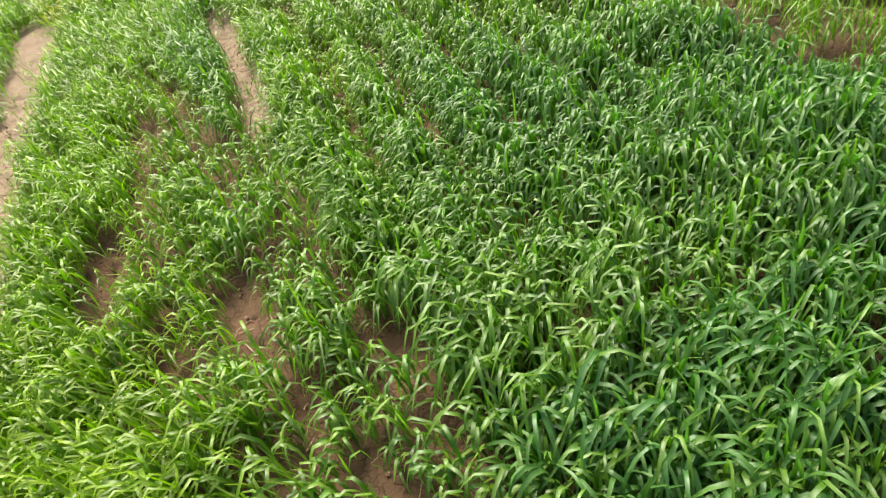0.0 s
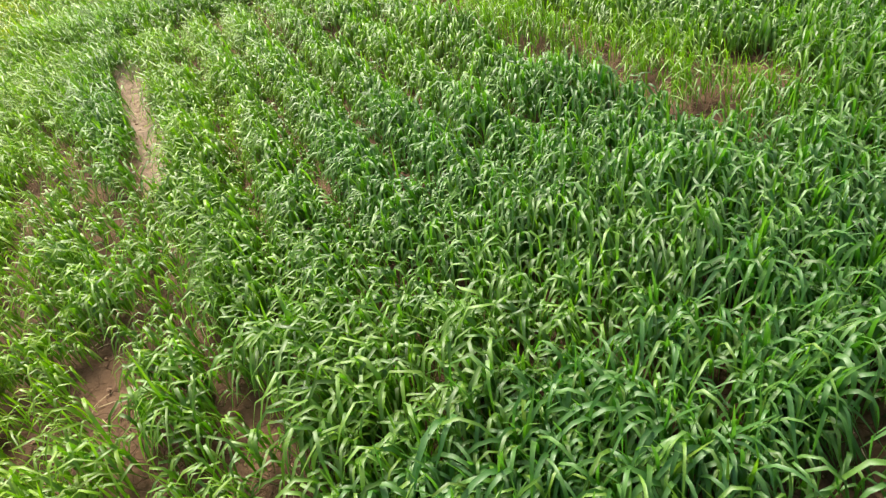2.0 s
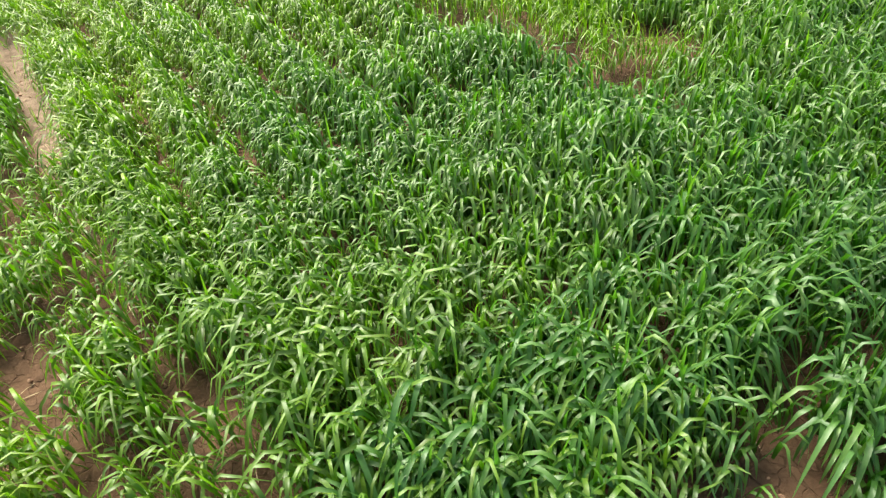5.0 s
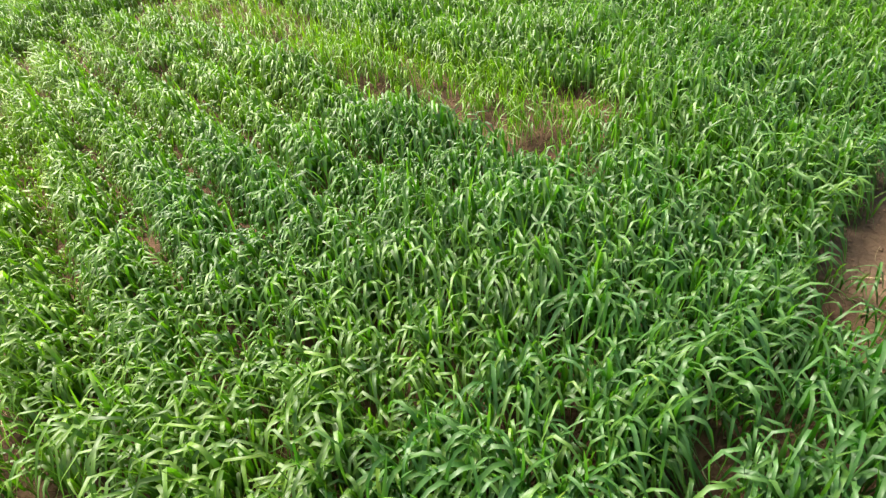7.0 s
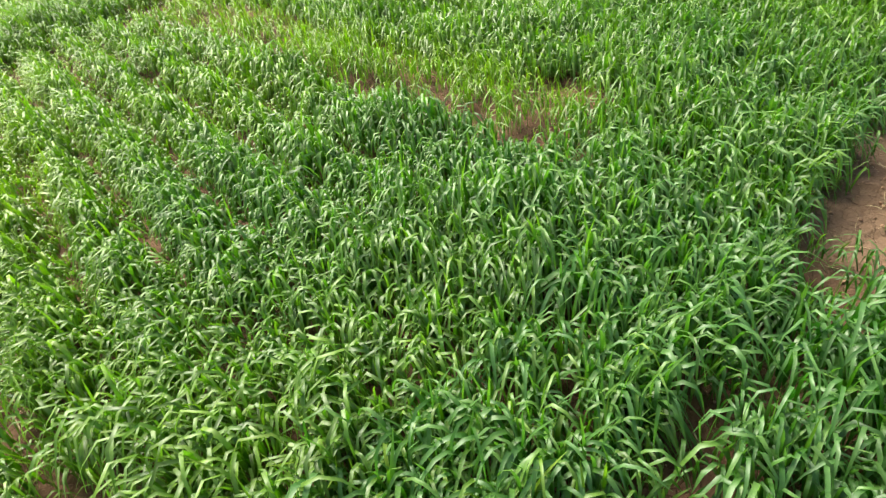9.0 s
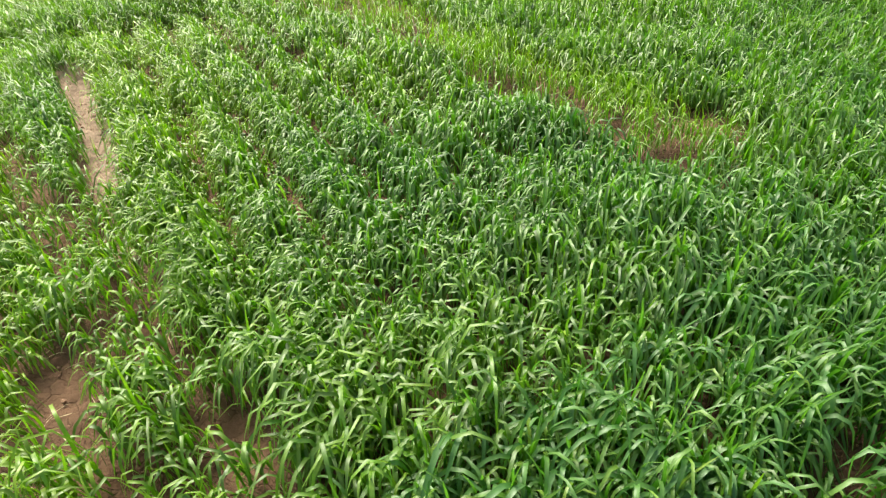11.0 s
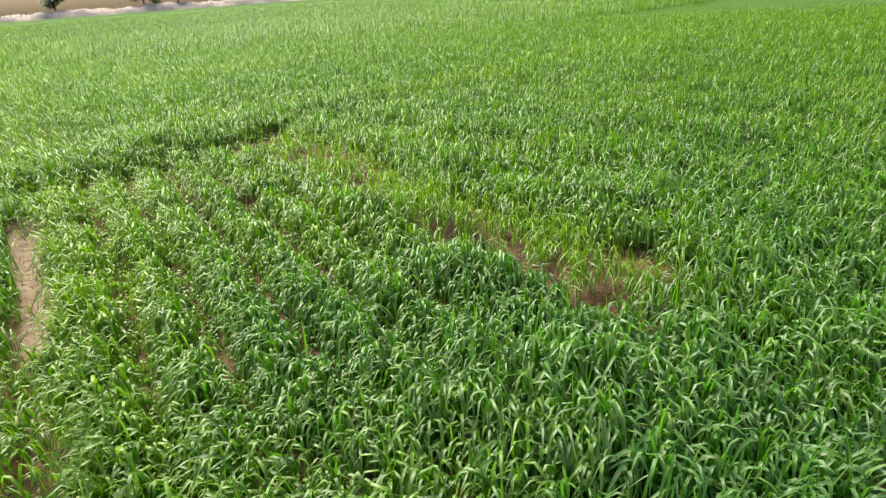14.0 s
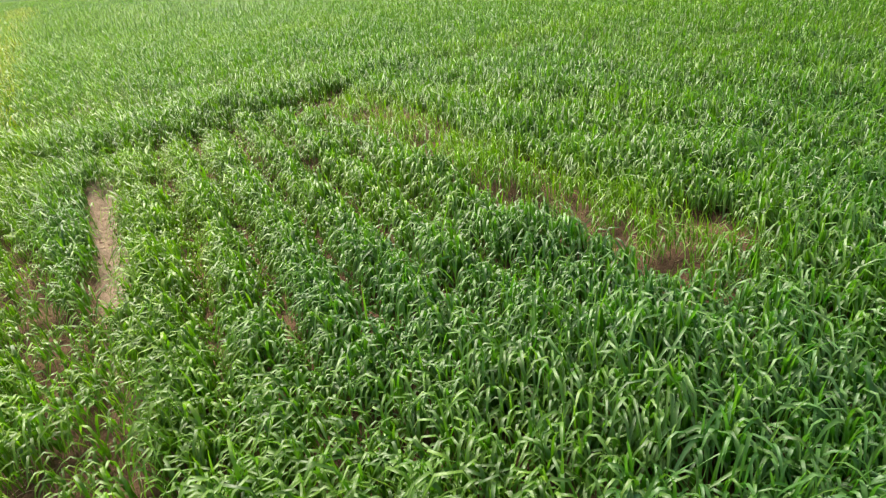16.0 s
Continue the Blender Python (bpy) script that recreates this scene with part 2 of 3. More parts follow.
def plain_material(name, dark, light, scale, rough=0.9):
    m, nodes, links, bsdf = material(name)
    coord = nodes.new("ShaderNodeTexCoord").outputs["Object"]
    links.new(ramp(nodes, links, noise_node(nodes, links, coord, scale, 6, 0.65), (0.3, dark), (0.7, light)), bsdf.inputs["Base Color"])
    bsdf.inputs["Roughness"].default_value = rough
    rise = nodes.new("ShaderNodeBump")
    rise.inputs["Strength"].default_value, rise.inputs["Distance"].default_value = 0.6, 0.2 / scale
    links.new(noise_node(nodes, links, coord, scale * 3, 5), rise.inputs["Height"])
    links.new(rise.outputs[0], bsdf.inputs["Normal"])
    return m


SOIL = soil_material()
STRAW = plain_material("straw", (0.36, 0.26, 0.13), (0.62, 0.50, 0.30), 30)
CLOD = plain_material("clod", (0.26, 0.14, 0.08), (0.42, 0.26, 0.165), 25)
BANK = plain_material("bank_earth", (0.52, 0.40, 0.35), (0.72, 0.60, 0.53), 0.8)
DRY = plain_material("dry_grass", (0.45, 0.34, 0.24), (0.66, 0.54, 0.4), 3)
BARK = plain_material("bark", (0.09, 0.07, 0.055), (0.2, 0.16, 0.12), 6)


# ---------------------------------------------------------------- ground
def spread(lo, hi, fine, far, grow=1.16):
    """Steps that are fine between lo and hi and widen out to far on both sides."""
    mid = list(np.arange(lo, hi + 1e-6, fine))
    s, a, b = fine, lo, hi
    down, up = [], []
    while a > -far or b < far:
        s *= grow
        a, b = a - s, b + s
        down.append(max(a, -far))
        up.append(min(b, far))
    down = [d for k, d in enumerate(down) if d > -far or k == 0 or down[k - 1] > -far]
    up = [d for k, d in enumerate(up) if d < far or k == 0 or up[k - 1] < far]
    return np.array(down[::-1] + mid + up)


def crackle(u, v, size, seed):
    """How far a point lies inside its cracked plate: 0 on the crack."""
    rs = np.random.RandomState(seed)
    jit = rs.rand(64, 64, 2)
    gu, gv = u / size, v / size
    iu, iv = np.floor(gu).astype(int), np.floor(gv).astype(int)
    d1 = np.full(u.shape, 9.0)
    d2 = np.full(u.shape, 9.0)
    for a in (-1, 0, 1):
        for b in (-1, 0, 1):
            j = jit[(iu + a) % 64, (iv + b) % 64]
            d = np.hypot(iu + a + j[..., 0] - gu, iv + b + j[..., 1] - gv)
            d2 = np.where(d < d1, d1, np.minimum(d2, d))
            d1 = np.minimum(d1, d)
    return (d2 - d1) * size


def mesh_from(name, verts, faces, mat, smooth=True, **attributes):
    """A mesh from arrays: verts (n, 3), faces (m, 3 or 4), and float values a vertex."""
    me = bpy.data.meshes.new(name)
    n = faces.shape[1]
    me.vertices.add(len(verts))
    me.vertices.foreach_set("co", np.ascontiguousarray(verts, dtype=np.float32).ravel())
    me.loops.add(faces.size)
    me.loops.foreach_set("vertex_index", np.ascontiguousarray(faces, dtype=np.int32).ravel())
    me.polygons.add(len(faces))
    me.polygons.foreach_set("loop_start", np.arange(0, faces.size, n, dtype=np.int32))
    me.update(calc_edges=True)
    me.validate()
    me.polygons.foreach_set("use_smooth", np.full(len(me.polygons), smooth))
    for key, values in attributes.items():
        me.attributes.new(key, "FLOAT", "POINT").data.foreach_set("value", np.ascontiguousarray(values, dtype=np.float32))
    me.materials.append(mat)
    return me


def build_ground():
    us, vs = spread(-2.3, 3.8, 0.022, 3000), spread(-0.2, 6.6, 0.022, 3000)
    u, v = np.meshgrid(us, vs)
    z = ground_z(u, v)
    b = bare(u, v)
    inside = crackle(u + 0.06 * patchy(u, v, 0.45) + 0.015 * patchy(u, v, 0.09, 2), v + 0.06 * patchy(u, v, 0.5, 1) + 0.015 * patchy(u, v, 0.1), 0.21, 7)
    z = z - 0.022 * (1 - step(inside, 0.003, 0.024)) * step(b, 0.3, 0.7) * (1 - step(np.hypot(u, v), 8, 10)) * step(patchy(u, v, 0.6, 2), -0.9, 0.1)
    x, y = to_xy(u, v)
    verts = np.stack([x, y, z], -1).reshape(-1, 3)
    rows, cols = u.shape
    i = np.arange(rows * cols).reshape(rows, cols)
    faces = np.stack([i[:-1, :-1], i[:-1, 1:], i[1:, 1:], i[1:, :-1]], -1).reshape(-1, 4)
    far = np.hypot(u, v - 1)
    # Past 255 m the green ends and haze is painted in as pale soil.
    green = step(far, 7, 14) * (1 - 0.9 * b) * (1 - step(far, 255, 270))
    pale = step(far, 255, 270) + 0.8 * step(-u, 1.3, 1.5) * (1 - step(-u, 2.3, 2.8)) * step(v, -0.5, 1.5) + 0.75 * (step(u, -0.1, 0) * (1 - step(u, 0.2, 0.3)) * step(v, 2.5, 3.5)) + 0.2 * step(u, 2.4, 3.0) * (1 - step(np.abs(v - strip_centre(u)), 0.2, 0.4))
    me = mesh_from("ground", verts, faces, SOIL, pale=np.clip(pale, 0, 1).ravel(), green=green.ravel())
    tagged(new("ground", me), "dry cracked reddish-brown field soil under the crop", "ground", kind="structure")


build_ground()


# ---------------------------------------------------------------- leaves
def blades(base, turn, length, width, rise, droop, segs, cols, rs, bend=1.3, fold=0.25, hook=None):
    """Arching grass leaves as one set of points and faces. rise, droop: the slope at the foot and at the tip, in radians."""
    n = len(base)
    s = np.linspace(0, 1, segs + 1)
    mid = (s[None, :-1] + s[None, 1:]) / 2
    if hook is None:
        over = mid ** bend
    else:
        over = 0.12 * mid + 0.88 * step(mid, hook[:, None] - 0.22, hook[:, None] + 0.22)
    slope = rise[:, None] + (droop - rise)[:, None] * over
    sway = turn[:, None] + rs.normal(0, 0.35, (n, 1)) * s[None, :-1]
    step_len = (length / segs)[:, None]
    d = np.stack([np.cos(slope) * np.cos(sway), np.cos(slope) * np.sin(sway), np.sin(slope)], -1) * step_len[..., None]
    line = np.concatenate([base[:, None], base[:, None] + np.cumsum(d, 1)], 1)
    tangent = np.concatenate([d[:, :1], d], 1)
    tangent = tangent / np.linalg.norm(tangent, axis=-1, keepdims=True)
    swayed = np.concatenate([sway[:, :1], sway], 1)
    side = np.stack([-np.sin(swayed), np.cos(swayed), 0 * swayed], -1)
    normal = np.cross(tangent, side)
    twist = (rs.normal(0, 0.22, (n, 1)) + rs.normal(0, 0.38, (n, 1)) * s[None])[..., None]
    side, normal = side * np.cos(twist) + normal * np.sin(twist), normal * np.cos(twist) - side * np.sin(twist)
    shape = np.minimum(1, 0.55 + 1.8 * s) * np.clip(1 - s ** 3.4, 0, 1) ** 0.9
    half = (0.5 * width[:, None] * shape[None])[..., None]
    half[:, -1] = 0.0006
    if cols == 3:
        ring = np.stack([line - side * half + normal * half * fold, line, line + side * half + normal * half * fold], 2)
    else:
        ring = np.stack([line - side * half, line + side * half], 2)
    verts = ring.reshape(-1, 3)
    k = np.arange(segs)[:, None] * cols + np.arange(cols - 1)[None]
    quad = np.stack([k, k + 1, k + 1 + cols, k + cols], -1).reshape(-1, 4)
    faces = (np.arange(n)[:, None, None] * (segs + 1) * cols + quad[None]).reshape(-1, 4)
    return verts, faces, (segs + 1) * cols


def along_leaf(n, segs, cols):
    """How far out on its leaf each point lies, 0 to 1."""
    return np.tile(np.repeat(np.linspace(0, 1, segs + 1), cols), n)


def lean(u, v, rs):
    """The way a leaf falls over: mostly to the near side, outward along the open strip."""
    a = 1.0 - 0.75 * step(u, 0.4, 2.4)
    dx, dy = -0.25 - 0.75 * a, -0.95 + 0.3 * a
    out = (1 - step(np.abs(v - strip_centre(u)), 0.12, 0.5)) * step(u, 1.0, 1.6) * step(v, strip_centre(u), strip_centre(u) + 0.1)
    dx, dy = dx + out * 1.1, dy - 0.2 * out
    n = len(u)
    return np.where(rs.rand(n) < 0.84, np.arctan2(dy, dx) + rs.normal(0, 0.72, n), rs.uniform(0, 6.28, n))


def tillers(u, v, rs, size=1.0, leaves=4, segs=6, cols=3, thin=None):
    """The leaves of crop plants that stand at u, v."""
    n = len(u)
    x, y = to_xy(u, v)
    tall = np.maximum(lift(u, v), 0.3) * size * rs.uniform(0.8, 1.18, n)
    if thin is None:
        thin = np.zeros(n)
    base = np.repeat(np.stack([x, y, ground_z(u, v) - 0.01], -1), leaves, 0)
    order = np.tile(np.arange(leaves), n) / max(leaves - 1, 1)
    t = np.repeat(tall, leaves)
    th = np.repeat(thin, leaves)
    m = n * leaves
    spear = (rs.rand(m) < 0.12 + 0.45 * th)
    turn = lean(np.repeat(u, leaves), np.repeat(v, leaves), rs)
    base[:, 2] += (0.03 + 0.075 * order) * t * rs.uniform(0.6, 1.25, m)
    base[:, :2] += rs.normal(0, 0.012 * size, (m, 2))
    length = np.where(spear, rs.uniform(0.17, 0.26, m), rs.uniform(0.2, 0.36, m)) * t * (1 - 0.1 * th)
    width = rs.uniform(0.0105, 0.0172, m) * size * (1 - 0.55 * th) * np.where(spear, 0.75, 1)
    rise = np.where(spear, rs.normal(1.45, 0.1, m), rs.normal(1.38, 0.13, m))
    droop = np.where(spear, rs.normal(1.05, 0.3, m), rs.normal(-1.34, 0.26, m) + 0.8 * th)
    verts, faces, per = blades(base, turn, length, width, rise, droop, segs, cols, rs, hook=rs.uniform(0.4, 0.62, m))
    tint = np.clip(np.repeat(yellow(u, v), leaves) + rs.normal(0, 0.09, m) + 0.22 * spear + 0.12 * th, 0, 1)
    return verts, faces, np.repeat(tint, per), along_leaf(m, segs, cols)


def scatter(rs, per_square, u0, u1, v0, v1):
    n = int((u1 - u0) * (v1 - v0) * per_square)
    return rs.uniform(u0, u1, n), rs.uniform(v0, v1, n)


EYE_U, EYE_V = to_uv(0.45, 0.0)


def wedge(u, v, near, far, a0, a1):
    """Which points lie in a ring about the standing place, between two compass turns in degrees from v towards u."""
    du, dv = u - EYE_U, v - EYE_V
    r, a = np.hypot(du, dv), np.degrees(np.arctan2(du, dv))
    return (r >= near) & (r < far) & (a > a0) & (a < a1)


PLOT = (0.34, 2.3, 0.44, 1.05)


def stand(name, label, u, v, rs, size, leaves, segs, cols, thin=True, category="crop"):
    keep = rs.rand(len(u)) > bare(u, v) ** 0.8
    u, v = u[keep], v[keep]
    b = bare(u, v)
    band = step(u, 2.55, 2.7) * (1 - step(u, 3.25, 3.6)) * (1 - step(v, 7.6, 8.2)) * step(v, 1.4, 2)
    th = np.clip(0.5 * step(b, 0.3, 0.7) + 0.6 * band + 0.15 * step(-u, 0.1, 0.5), 0, 1) if thin else None
    verts, faces, tint, out = tillers(u, v, rs, size, leaves, segs, cols, th)
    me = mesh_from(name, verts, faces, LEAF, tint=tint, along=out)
    return tagged(new(name, me), label, category, kind="stuff")


def build_stands():
    rs = np.random.RandomState(11)
    for near, far, thick, segs, cols in ((0.5, 3.3, 520, 6, 3), (3.3, 5.4, 470, 5, 2)):
        u, v = scatter(rs, thick, -3.6, 6.5, -2.2, 6.2)
        ok = wedge(u, v, near, far, -46, 106)
        ok &= ~((u > PLOT[0]) & (u < PLOT[1]) & (v > PLOT[2]) & (v < PLOT[3]))
        ok &= ~((np.hypot(u - EYE_U, v - EYE_V) < 0.75))
        u, v = u[ok], v[ok]
        for where, label in ((u < 0.1, "yellowish-green young cereal crop with arching leaves beside the bare path"),
                             ((u >= 0.1) & (u < 2.65) & (v > 0.37), "dense deep-green young cereal crop with drooping leaves in rows"),
                             ((u >= 2.65) & (v > 0.37), "patchy green young cereal crop with thin yellow-green grass"),
                             ((u >= 0.1) & (v <= 0.37), "dense dark-green cereal crop beyond the bare strip")):
            if where.any():
                stand("crop_stand", label, u[where], v[where], rs, 1.0, 4, segs, cols)
    u, v = scatter(rs, 230, *PLOT)
    stand("crop_stand", "low leaves between the cereal plants of the bed", u, v, rs, 0.92, 4, 7, 3)
    u, v = scatter(rs, 300, -9, 11, -3, 11)
    ok = wedge(u, v, 5.4, 10.0, -38, 96)
    stand("crop_stand", "green cereal crop with pale leaf bends further out", u[ok], v[ok], rs, 1.02, 4, 3, 2)
    u, v = scatter(rs, 92, -16, 27, 0, 27)
    ok = wedge(u, v, 10.0, 26.0, -22, 76)
    stand("crop_stand", "even green cereal crop in the middle of the field", u[ok], v[ok], rs, 1.06, 3, 3, 2, False)
    u, v = scatter(rs, 26, -22, 34, 18, 50)
    ok = wedge(u, v, 26.0, 48.0, -12, 60)
    stand("crop_stand", "pale green cereal crop far out in the field", u[ok], v[ok], rs, 1.5, 3, 2, 2, False)
    u, v = scatter(rs, 5, -42, 90, 30, 132)
    ok = wedge(u, v, 48.0, 130.0, -11, 42)
    stand("crop_stand", "hazy pale green cereal crop near the far bank", u[ok], v[ok], rs, 1.6, 3, 2, 2, False)
    v = rs.uniform(8.5, 75, 5000)
    u = -1.0 - 0.04 * v + rs.normal(0, 1, len(v)) * (0.2 + 0.006 * v)
    verts, faces, tint, out = tillers(u, v, rs, 1.25, 3, 3, 2)
    weeds = mesh_from("weeds", verts, faces, WEED, tint=tint, along=out)
    tagged(new("yellow_weeds", weeds), "narrow line of yellow flowering weeds along a furrow in the crop", "weeds", kind="stuff")


build_stands()


# ---------------------------------------------------------------- single plants nearest the path
def part(name, mesh, parent, label=""):
    ob = new(name, mesh)
    ob.parent = parent
    return tagged(ob, label)


def stem_mesh(height, rs, tint):
    bm = bmesh.new()
    bmesh.ops.create_cone(bm, cap_ends=True, segments=6, radius1=0.0042, radius2=0.0026, depth=height)
    for w in bm.verts:
        k = w.co.z / height + 0.5
        w.co.z += height / 2 - 0.012
        w.co.x += 0.012 * k * k
    me = bpy.data.meshes.new("stem")
    bm.to_mesh(me)
    bm.free()
    me.attributes.new("tint", "FLOAT", "POINT").data.foreach_set("value", np.full(len(me.vertices), tint, dtype=np.float32))
    me.materials.append(STEM)
    return me


def crop_plant(seed):
    rs = np.random.RandomState(seed)
    plant = tagged(new("cereal_plant"), "young green cereal plant with arching drooping leaves", "plant", "cereal plants of the bed")
    height = rs.uniform(0.11, 0.15)
    tint = rs.uniform(0.02, 0.17)
    part("stem", stem_mesh(height, rs, tint), plant)
    for k in range(7):
        spear = k == 6
        base = np.array([[0.006 * k / 6 + rs.normal(0, 0.012), rs.normal(0, 0.012), -0.01 + height * (0.12 + 0.83 * k / 6)]])
        turn = np.array([rs.normal(-2.05, 0.75) if rs.rand() < 0.84 else rs.uniform(0, 6.28)])
        length = np.array([rs.uniform(0.17, 0.25) if spear else rs.uniform(0.21, 0.36)])
        width = np.array([rs.uniform(0.0105, 0.0168) * (0.75 if spear else 1)])
        rise = np.array([rs.normal(1.45, 0.08) if spear else rs.normal(1.38, 0.13)])
        droop = np.array([rs.normal(1.0, 0.3) if spear else rs.normal(-1.3, 0.32)])
        verts, faces, per = blades(base, turn, length, width, rise, droop, 9, 3, rs, hook=np.array([rs.uniform(0.36, 0.62)]))
        t = np.clip(tint + rs.normal(0, 0.08) + (0.1 if spear else 0), 0, 1)
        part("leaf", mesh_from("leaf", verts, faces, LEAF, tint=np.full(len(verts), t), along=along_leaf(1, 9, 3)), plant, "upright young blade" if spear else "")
    return plant


def build_plants():
    rs = np.random.RandomState(23)
    kinds = [crop_plant(100 + k) for k in range(14)]
    u, v = scatter(rs, 275, *PLOT)
    keep = rs.rand(len(u)) > bare(u, v)
    n = 0
    for a, b in zip(u[keep], v[keep]):
        x, y = to_xy(a, b)
        s = 0.97 * float(lift(a, b)) * rs.uniform(0.85, 1.15)
        fan = 55 * float(1 - step(b, 0.5, 0.8)) * float(step(a, 1.0, 1.6))
        m = pose(x, y, float(ground_z(a, b)), 0, 0, rs.normal(fan, 22)) @ Matrix.Scale(s, 4)
        src = kinds[n % len(kinds)]
        if n < len(kinds):
            src.matrix_basis = m
        else:
            twin = copy_thing(src, pose(0, 0, 0))
            twin.matrix_basis = m
        n += 1


build_plants()


# ---------------------------------------------------------------- litter on the soil
def build_litter():
    rs = np.random.RandomState(31)
    u, v = scatter(rs, 60, -2.1, 4.5, 0.1, 6)
    ok = (rs.rand(len(u)) < 0.1 + 0.9 * bare(u, v)) & (bare(u, v) > 0.25)
    u, v = u[ok], v[ok]
    x, y = to_xy(u, v)
    base = np.stack([x, y, ground_z(u, v) + 0.006], -1)
    n = len(u)
    verts, faces, per = blades(base, rs.uniform(0, 6.28, n), rs.uniform(0.03, 0.13, n), rs.uniform(0.002, 0.006, n),
                               rs.normal(0.15, 0.15, n), rs.normal(-0.15, 0.2, n), 3, 2, rs)
    tagged(new("straw", mesh_from("straw", verts, faces, STRAW)), "pale dry straw and dead leaves scattered on the bare soil", "straw", kind="stuff")
    u, v = scatter(rs, 150, -2.1, 4.5, 0.1, 6)
    ok = (rs.rand(len(u)) < bare(u, v)) & (bare(u, v) > 0.3)
    u, v = u[ok], v[ok]
    x, y = to_xy(u, v)
    bm = bmesh.new()
    bmesh.ops.create_icosphere(bm, subdivisions=1, radius=1)
    ball = np.array([w.co[:] for w in bm.verts])
    tri = np.array([[w.index for w in f.verts] for f in bm.faces])
    bm.free()
    n = len(u)
    size = rs.uniform(0.003, 0.012, n) ** 1.0
    rough = ball[None] * rs.uniform(0.6, 1.3, (n, len(ball), 1)) * (size[:, None] * rs.uniform(0.7, 1.2, (n, 3)))[:, None]
    verts = (rough + np.stack([x, y, ground_z(u, v) + size * 0.3], -1)[:, None]).reshape(-1, 3)
    faces = (np.arange(n)[:, None, None] * len(ball) + tri[None]).reshape(-1, 3)
    tagged(new("clods", mesh_from("clods", verts, faces, CLOD, False)), "small crumbled clods of reddish soil", "clods", kind="stuff")
    # one long dead stalk lying at the bare patch
    su, sv = 2.86, 2.02
    x, y = to_xy(su, sv)
    verts, faces, per = blades(np.array([[x - 0.1, y + 0.02, 0.05]]), np.array([0.1]), np.array([0.22]), np.array([0.009]), np.array([0.15]), np.array([-0.2]), 6, 3, rs)
    tagged(new("dead_leaf", mesh_from("dead_leaf", verts, faces, STRAW)), "pale dry fallen leaf lying over reddish bare soil", "dead leaf")


build_litter()


# ---------------------------------------------------------------- far edge of the field
def build_bank():
    rs = np.random.RandomState(41)
    xs = np.arange(-190, 61, 1.2)
    prof = ((0, -0.2), (1.6, 0.7), (3.2, 1.3), (5.2, 1.5), (9.0, 1.4), (13.0, 0.3), (15.0, -0.4))
    ring = []
    for x in xs:
        k = 1.45 + 0.22 * math.sin(x * 0.21) + 0.12 * math.sin(x * 0.9 + 1)
        ring.append([(x, 250 + a + 0.5 * math.sin(x * 0.5 + a), max(-0.4, h * k + rs.normal(0, 0.1))) for a, h in prof])
    verts = np.array(ring).reshape(-1, 3)
    n = len(prof)
    i = np.arange(len(xs) * n).reshape(len(xs), n)
    faces = np.stack([i[:-1, :-1], i[1:, :-1], i[1:, 1:], i[:-1, 1:]], -1).reshape(-1, 4)
    tagged(new("earth_bank", mesh_from("earth_bank", verts, faces, BANK)), "low sandy pinkish earth bank at the far field edge", "bank", kind="structure")
    m = 2600
    x = rs.uniform(-188, 58, m)
    base = np.stack([x, 250.5 + rs.uniform(0, 6, m), rs.uniform(0.2, 1.8, m)], -1)
    verts, faces, per = blades(base, rs.uniform(0, 6.28, m), rs.uniform(0.8, 2.2, m), rs.uniform(0.06, 0.16, m), rs.normal(1.3, 0.2, m), rs.normal(0.5, 0.4, m), 3, 2, rs)
    tagged(new("dry_grass", mesh_from("dry_grass", verts, faces, DRY)), "tall dry straw-coloured grass along the earth bank", "dry grass", kind="stuff")


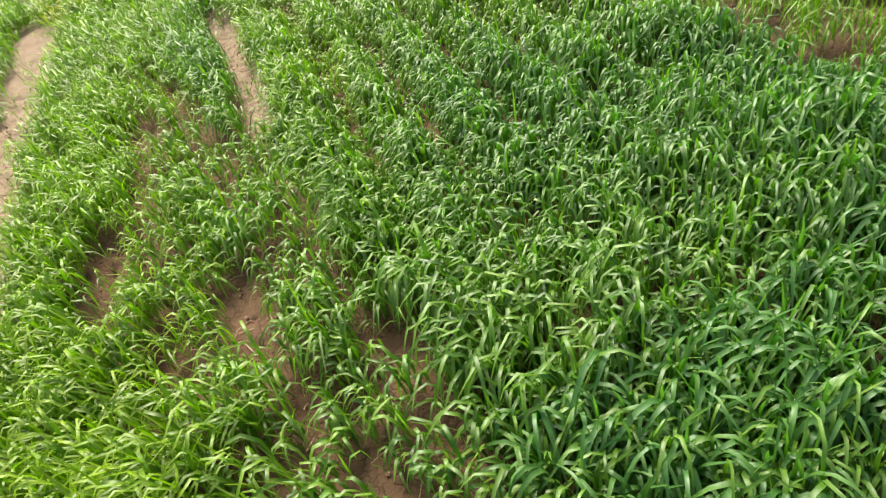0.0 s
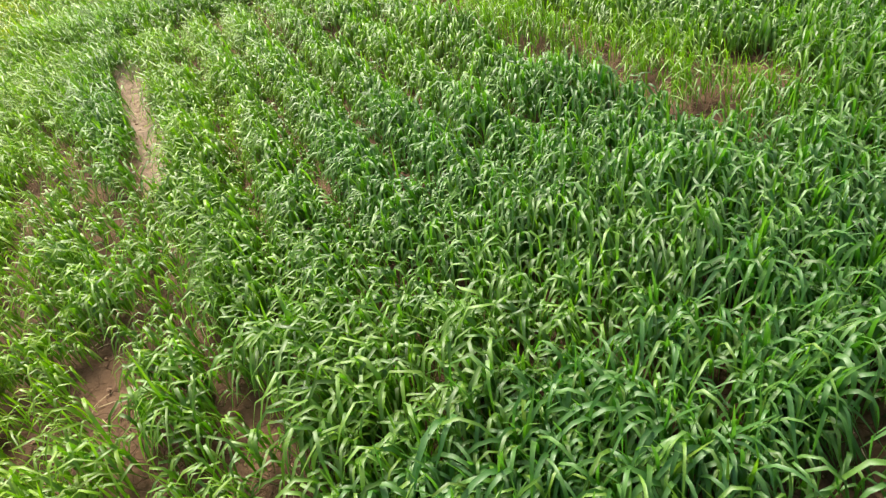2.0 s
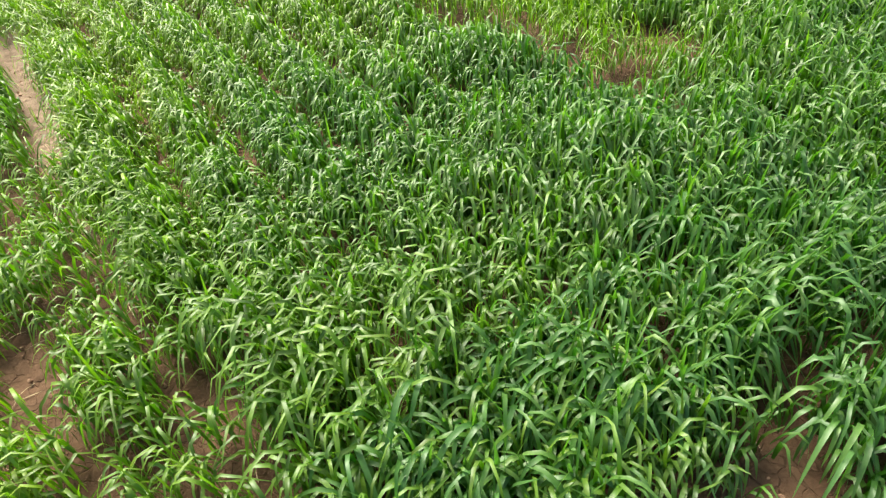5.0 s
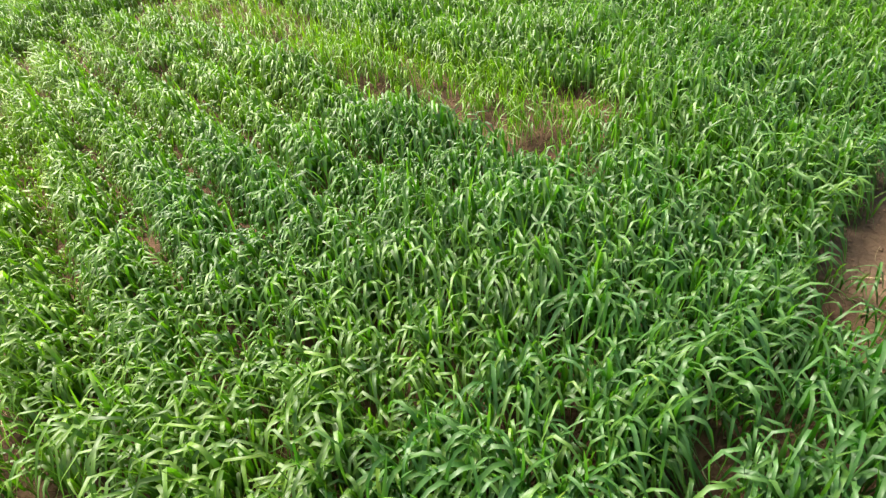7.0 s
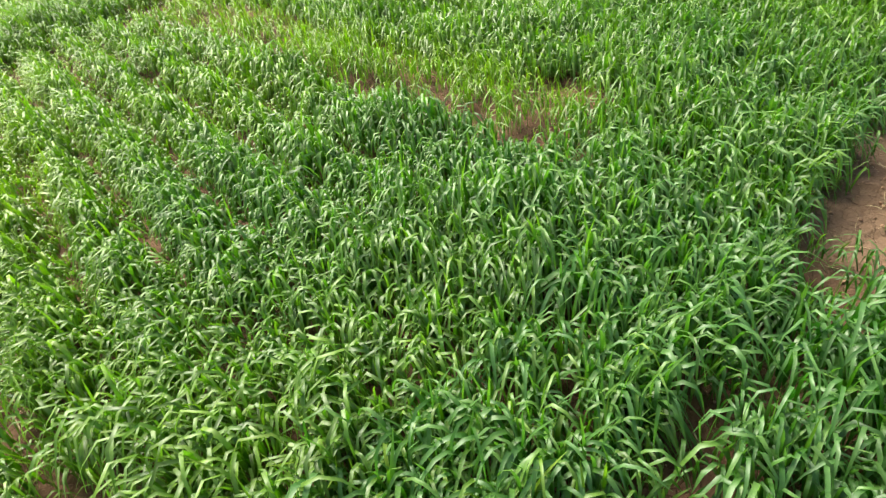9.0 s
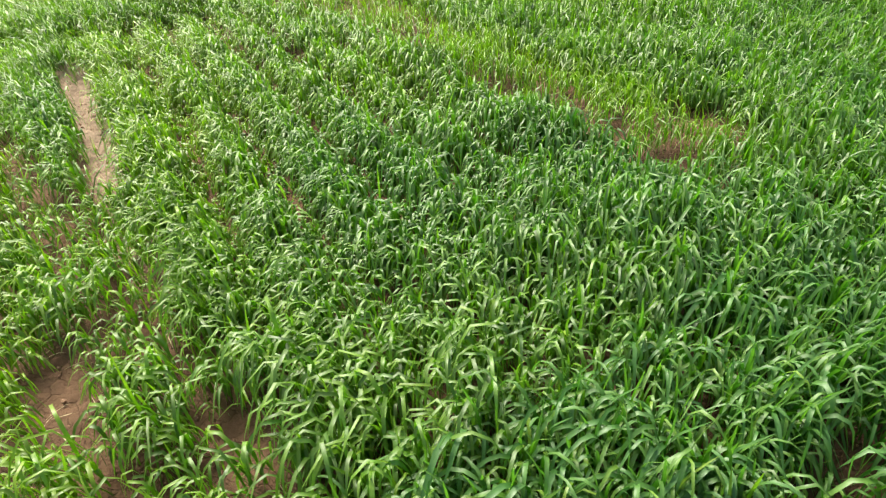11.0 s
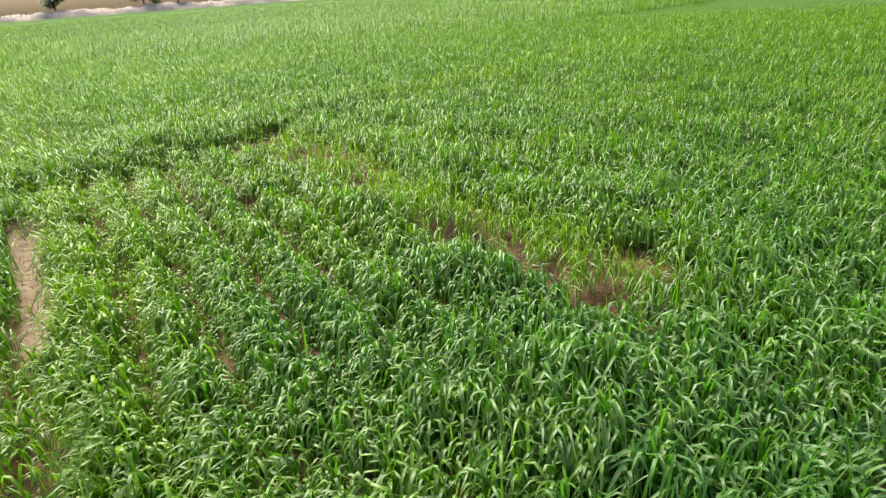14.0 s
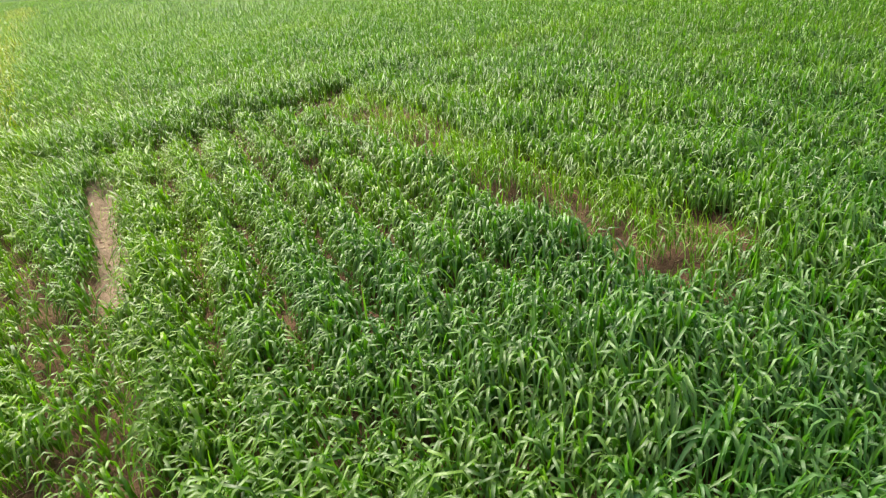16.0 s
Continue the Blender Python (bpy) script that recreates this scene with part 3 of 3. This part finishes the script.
def far_tree(x, y, height, spread_r, seed, label, low=0.3):
    rs = np.random.RandomState(seed)
    tree = tagged(new("tree"), label, "tree", "trees behind the field")
    tree.location = (x, y, 0)
    bm = bmesh.new()
    tips = []

    def limb(a, b, ra, rb):
        d = Vector(b) - Vector(a)
        m = Matrix.Translation((Vector(a) + Vector(b)) / 2) @ d.to_track_quat("Z", "Y").to_matrix().to_4x4()
        bmesh.ops.create_cone(bm, cap_ends=True, segments=8, radius1=ra, radius2=rb, depth=d.length * 1.05, matrix=m)

    top = (rs.normal(0, 0.3), rs.normal(0, 0.3), height * 0.45)
    limb((0, 0, -0.2), top, height * 0.03, height * 0.018)
    for k in range(9):
        a = k * 2.4 + rs.uniform(0, 0.5)
        s = rs.uniform(0.25, 0.45)
        start = tuple(c * rs.uniform(0.6, 1) for c in top)
        end = (math.cos(a) * spread_r * rs.uniform(0.4, 0.8), math.sin(a) * spread_r * rs.uniform(0.4, 0.8), height * rs.uniform(low + 0.2, 0.9))
        limb(start, end, height * 0.012, height * 0.004)
        tips.append(end)
    me = bpy.data.meshes.new("trunk")
    bm.to_mesh(me)
    bm.free()
    me.materials.append(BARK)
    trunk = new("trunk", me)
    trunk.parent = tree
    centres = np.array(tips)
    n = 3000
    c = centres[rs.randint(0, len(centres), n)]
    off = rs.normal(0, 1, (n, 3))
    off = off / np.linalg.norm(off, axis=1, keepdims=True) * (rs.rand(n, 1) ** 0.4) * spread_r * np.array([[0.42, 0.42, 0.3]])
    p = c + off
    p[:, 2] = np.maximum(p[:, 2], height * low * rs.uniform(0.7, 1.1, n))
    verts, faces, per = blades(p, rs.uniform(0, 6.28, n), rs.uniform(0.5, 1.0, n), rs.uniform(0.28, 0.5, n), rs.normal(0.3, 0.5, n), rs.normal(-0.8, 0.4, n), 2, 2, rs)
    crown = new("crown", mesh_from("crown", verts, faces, TREE_LEAF, tint=np.repeat(rs.rand(n), per)))
    crown.parent = tree


build_bank()
for x, y, h, r, seed, low, label in (
        (-97.5, 257, 15, 4.6, 51, 0.2, "grey-green round-crowned tree behind the earth bank"),
        (-114, 259, 15, 6.0, 52, 0.12, "tall hazy green tree behind the earth bank"),
        (-57.5, 259, 13, 5.0, 53, 0.1, "bushy dark grey-green tree at the field edge"),
        (-28.5, 259, 13, 5.4, 54, 0.08, "low-branched dark green tree at the field edge"),
        (-17, 259, 11, 3.6, 55, 0.08, "small dark green tree at the field edge")):
    far_tree(x, y, h, r, seed, label, low)
